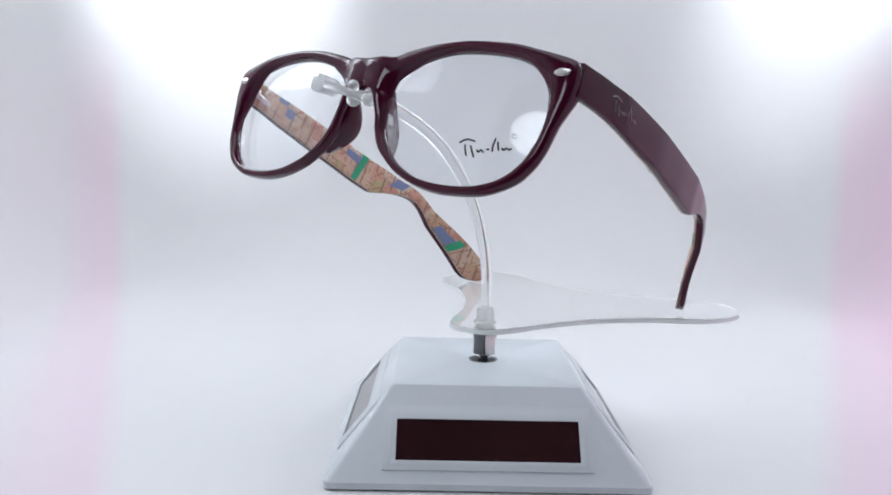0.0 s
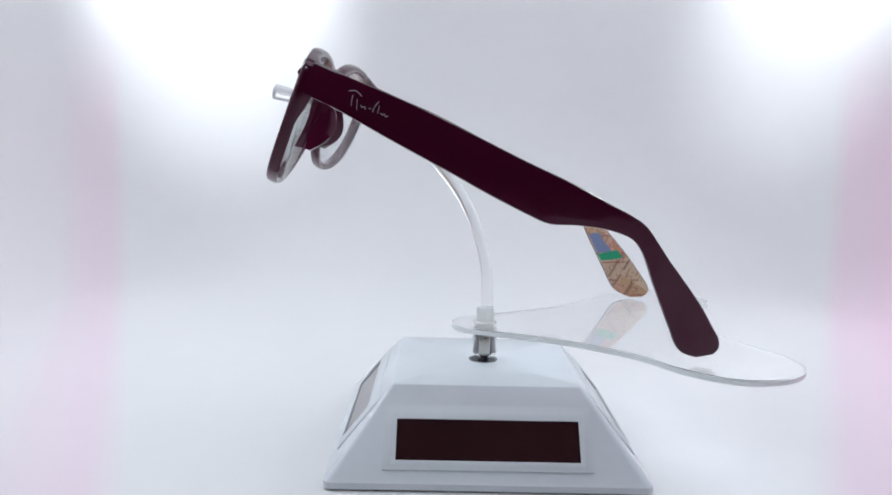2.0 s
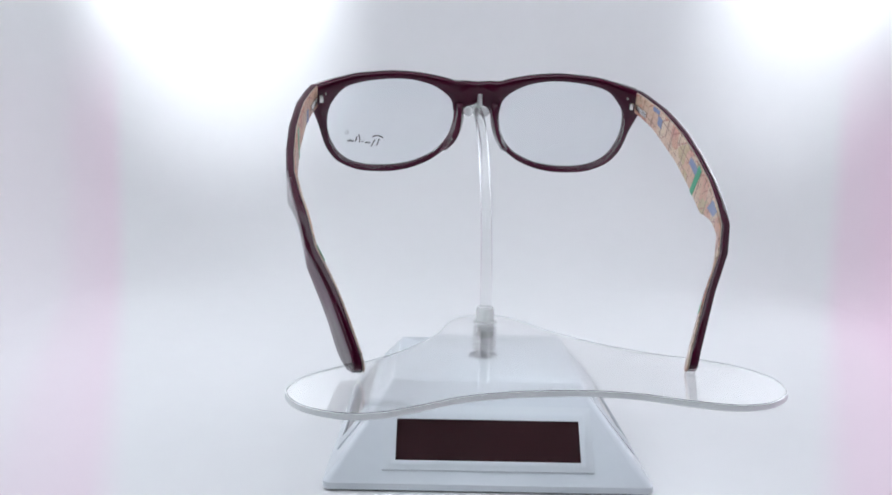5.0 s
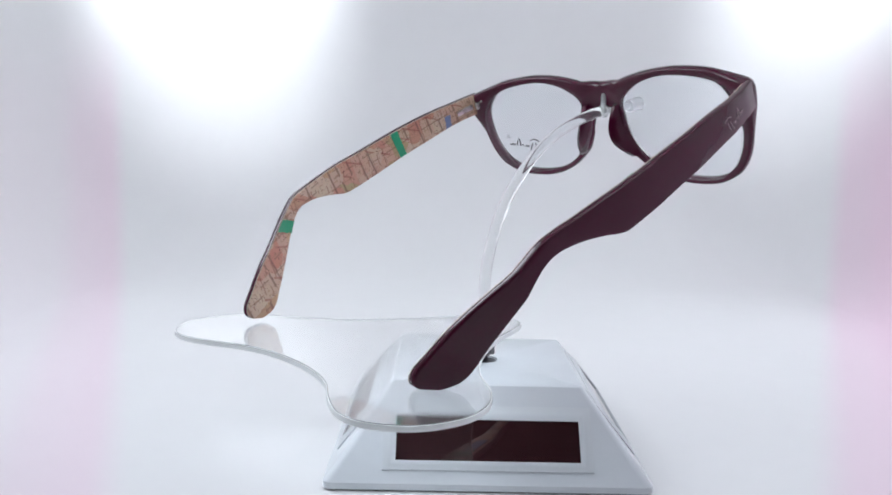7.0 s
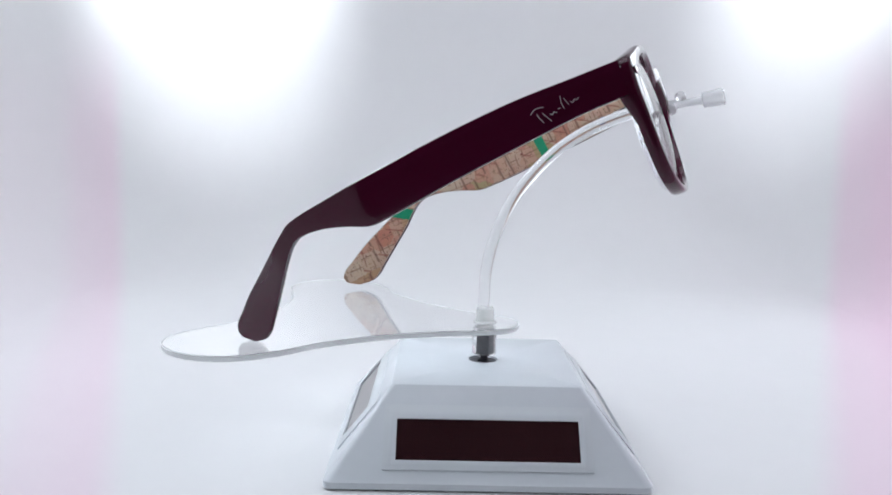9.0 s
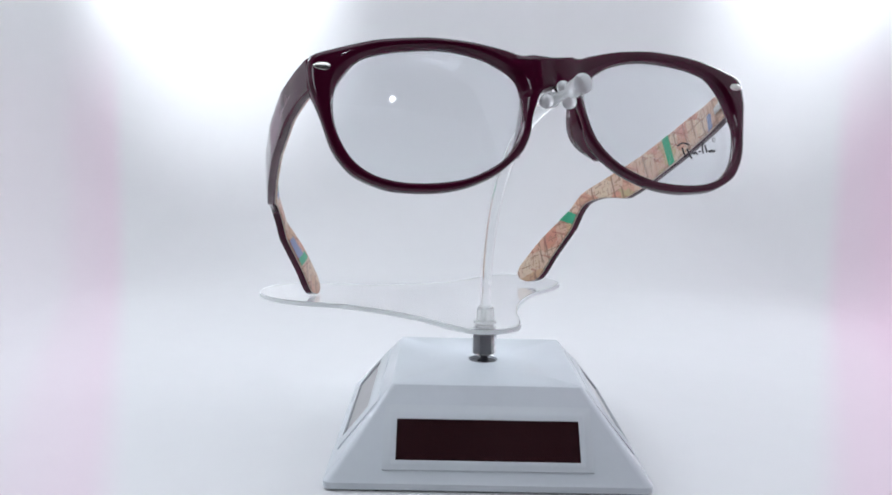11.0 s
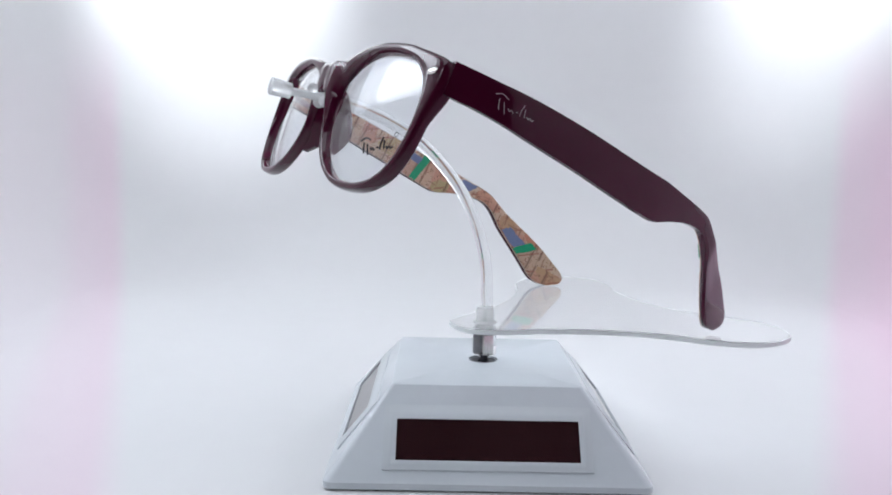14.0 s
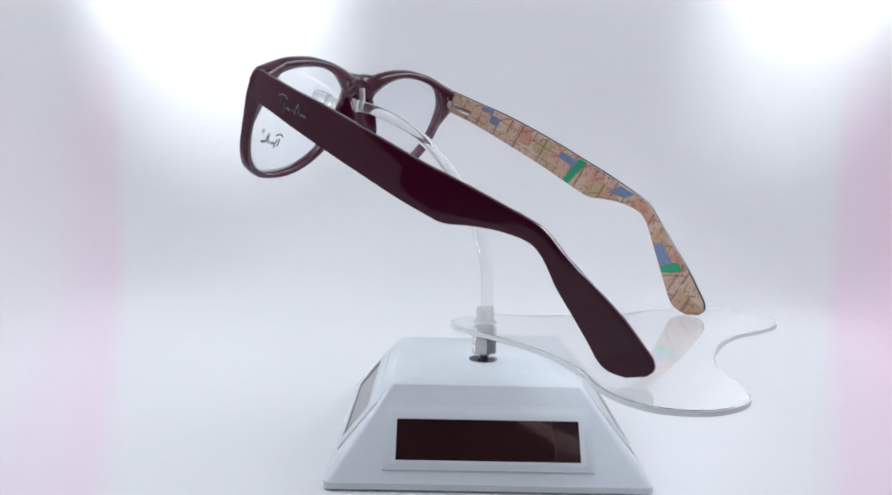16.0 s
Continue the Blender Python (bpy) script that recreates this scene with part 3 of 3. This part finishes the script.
def strokes(places, lines, radius):
    """A brand mark as plain slanting strokes: lines of (u, v) laid on a surface by places(u, v)."""
    bm = bmesh.new()
    for line in lines:
        pts = spline(line, max(4, 5 * len(line)))
        tube(bm, [places(*q) for q in pts], radius, 6)
    return bm


MARK = [[(0, 7.0), (3, 8.4), (6.5, 7.6)], [(2.6, 6.2), (3.0, 4.0), (4.0, 1.4)], [(5.0, 5.6), (7.2, 0.8)], [(7.8, 3.9), (8.8, 3.1), (9.6, 3.9), (10.8, 3.0)], [(11.8, 4.2), (12.8, 4.4)],
        [(14.6, 9.0), (14.0, 6.0), (14.2, 3.4)], [(15.6, 7.6), (16.6, 4.0)], [(17.6, 5.0), (18.6, 4.2), (19.4, 5.2), (20.4, 4.4), (21.4, 5.2)]]


def glasses():
    specs = new("eyeglasses")
    tagged(specs, "plum acetate eyeglasses with map-printed inner temples", "eyeglasses")
    front(specs)
    for sign in (1, -1):
        pane_ob, back = lens(specs, sign)
        if sign == 1:
            def on_lens(u, v):
                q = np.array((41.0 + u * 0.74, -30.5 + v * 0.66 + u * 0.07))
                return LEVEL @ Vector((q[0] * MM, (back(q) - 0.05) * MM, q[1] * MM))
            part("mark", strokes(on_lens, MARK, 0.27 * MM), BLACK, pane_ob, "thin black brand mark as plain strokes")
            bm = bmesh.new()
            tube(bm, [on_lens(21.6 + 1.0 * math.cos(a), 10.4 + 1.0 * math.sin(a)) for a in [2 * math.pi * k / 12 for k in range(12)]], 0.12 * MM, 5)
            part("mark_dot", bm, BLACK, pane_ob)
        # nose pad, a fin grown from the rim
        bm = bmesh.new()
        rings = []
        for k in range(13):
            s = k / 12
            w = math.sin(math.pi * (0.06 + 0.88 * s))
            x, z = 10.2 - 2.2 * math.sin(math.pi * 0.75 * (1 - s)) + 4.2 * s * s, -9 - 21 * s
            depth = 1.5 + 6.8 * w
            ring = [(x - 1.6, face_curve(x, z) + 2.5), (x - 2.4, face_curve(x, z) + 2.5 + depth * 0.55), (x - 1.0, face_curve(x, z) + 2.8 + depth), (x + 0.4, face_curve(x, z) + 2.6 + depth * 0.95),
                    (x + 0.9, face_curve(x, z) + 2.5 + depth * 0.5), (x + 1.4, face_curve(x, z) + 2.5)]
            rings.append([(sign * px * MM, py * MM, z * MM) for px, py in ring])
        loft(bm, rings)
        bmesh.ops.transform(bm, matrix=LEVEL, verts=bm.verts[:])
        part("nose_pad", bm, PLUM, specs, smooth=60)
        # rivet on the corner
        bm = bmesh.new()
        ball(bm, (sign * 67.0 * MM, (face_curve(67, -4) + 0.2) * MM, -4.2 * MM), 1.3 * MM, (2.6, 0.45, 1.0))
        bmesh.ops.transform(bm, matrix=LEVEL, verts=bm.verts[:])
        part("rivet", bm, STEEL, specs, "small silver oval rivet")
        for x, z, r in ((65.6, -3.4, 0.55), (67.6, -5.6, 0.45)):
            bm = bmesh.new()
            ball(bm, (sign * x * MM, (face_curve(x, z) + THICK + 1.3) * MM, z * MM), r * MM)
            bmesh.ops.transform(bm, matrix=LEVEL, verts=bm.verts[:])
            part("pin", bm, STEEL, specs, "tiny steel pin head")
        temple = part("temple", temple_layer(sign, 0.0, 2.8, 0.0), PLUM, specs, "plum acetate temple, printed inside", smooth=50)
        part("pale_layer", temple_layer(sign, 2.7, 3.1, 0.3), EDGE, temple, "thin pale laminate line")
        part("map_layer", temple_layer(sign, 2.9, 3.6, 0.5), PRINT, temple, "beige street-map print inner side")
        if sign == -1:
            spots = [(68.0, 71.6, 0.04, 0.96, -0.6, 0.15, GREEN), (59.5, 68.4, 0.60, 0.84, 0.0, 0.2, BLUE), (22.5, 27.0, 0.42, 0.75, 0.0, 0.2, BLUE), (17.0, 23.0, 0.78, 0.95, 0.0, 0.2, BLUE),
                     (89.0, 97.5, 0.45, 0.92, 0.0, 0.3, BLUE), (121.0, 129.5, 0.08, 0.55, 0.0, 0.25, BLUE), (129.6, 132.6, 0.04, 0.80, -0.8, 0.2, GREEN)]
        else:
            spots = [(45.0, 49.0, 0.04, 0.96, 1.6, 0.15, GREEN), (114.0, 118.5, 0.06, 0.96, 0.5, 0.2, GREEN), (16.5, 19.5, 0.05, 0.55, -0.6, 0.3, BLUE)]
        for i, (a, b, v0, v1, slant, wob, mat) in enumerate(spots):
            part("print_field", patch(sign, a, b, v0, v1, slant, wob, i), mat, temple, "green printed field" if mat is GREEN else "blue printed field")
        # spring hinge on the inner side
        bm = bmesh.new()
        block(bm, (0.9 * MM, 9 * MM, 2.6 * MM), (sign * (temple_x(8) - 4.0) * MM, 8.5 * MM, -4.4 * MM), 0.35 * MM, pose(0, 0, 0, 0, 0, -sign * 12))
        block(bm, (1.8 * MM, 3.4 * MM, 3.2 * MM), (sign * 67.2 * MM, 2.2 * MM, -4.6 * MM), 0.4 * MM)
        bmesh.ops.transform(bm, matrix=AT, verts=bm.verts[:])
        part("hinge", bm, STEEL, temple, "silver spring hinge")

        # pale brand mark on the outer side
        def on_temple(u, v):
            b = (13.0 + u * 0.62) if sign == 1 else (26.0 - u * 0.62)
            z = -6.6 + v * 0.62
            return AT @ Vector((sign * (temple_x(b) + 0.06) * MM, b * MM, z * MM))
        part("mark", strokes(on_temple, MARK, 0.13 * MM), SILVER, temple, "silver brand mark as plain strokes")
    return specs


stand = clear_stand()
specs = glasses()

# ---------- the turn of the stand and the glasses ----------
TURN = [(0.0, 322.3), (0.5, 309.0), (1.0, 295.4), (1.5, 282.2), (2.0, 269.3), (2.5, 256.4), (3.0, 242.7), (3.5, 228.9), (4.0, 215.0), (4.5, 201.1), (5.0, 187.1), (5.5, 172.9), (6.0, 158.5), (6.5, 144.1),
        (7.0, 130.4), (7.5, 117.0), (8.0, 103.4), (8.5, 90.3), (9.0, 76.3), (9.5, 62.2), (10.0, 47.6), (10.5, 33.0), (11.0, 19.4), (11.5, 6.2), (12.0, -7.3), (12.5, -20.5), (13.0, -33.9), (13.5, -47.3),
        (14.0, -60.9), (14.5, -75.0), (15.0, -88.8), (15.5, -101.9), (16.0, -115.1)]


# the glasses sway a little on their loose rest: offsets along x and z in mm at some of the times
SWAY = {0.5: (-0.3, -0.3), 1.0: (-0.6, 0.0), 1.5: (-0.7, 0.3), 2.0: (-0.7, 0.4), 2.5: (-0.5, 0.2), 3.0: (-0.2, 0.0), 6.5: (-0.2, -0.2), 7.0: (-0.5, -0.4), 7.5: (-0.9, -0.6),
        8.0: (-1.2, -0.8), 8.5: (-1.1, -0.3), 9.0: (-0.9, 0.0), 9.5: (-0.4, 0.0), 14.0: (-0.3, -0.2), 14.5: (-0.6, 0.2), 15.0: (-0.7, 0.4), 15.5: (-0.6, 0.1), 16.0: (-0.3, 0.0)}


def motions():
    walk(stand, [(t, pose(0.4 * MM, 0, 0, 0, 0, a)) for t, a in TURN])
    walk(specs, [(t, pose(SWAY.get(t, (0, 0))[0] * MM, 0, SWAY.get(t, (0, 0))[1] * MM, 0, 0, a)) for t, a in TURN])


motions()
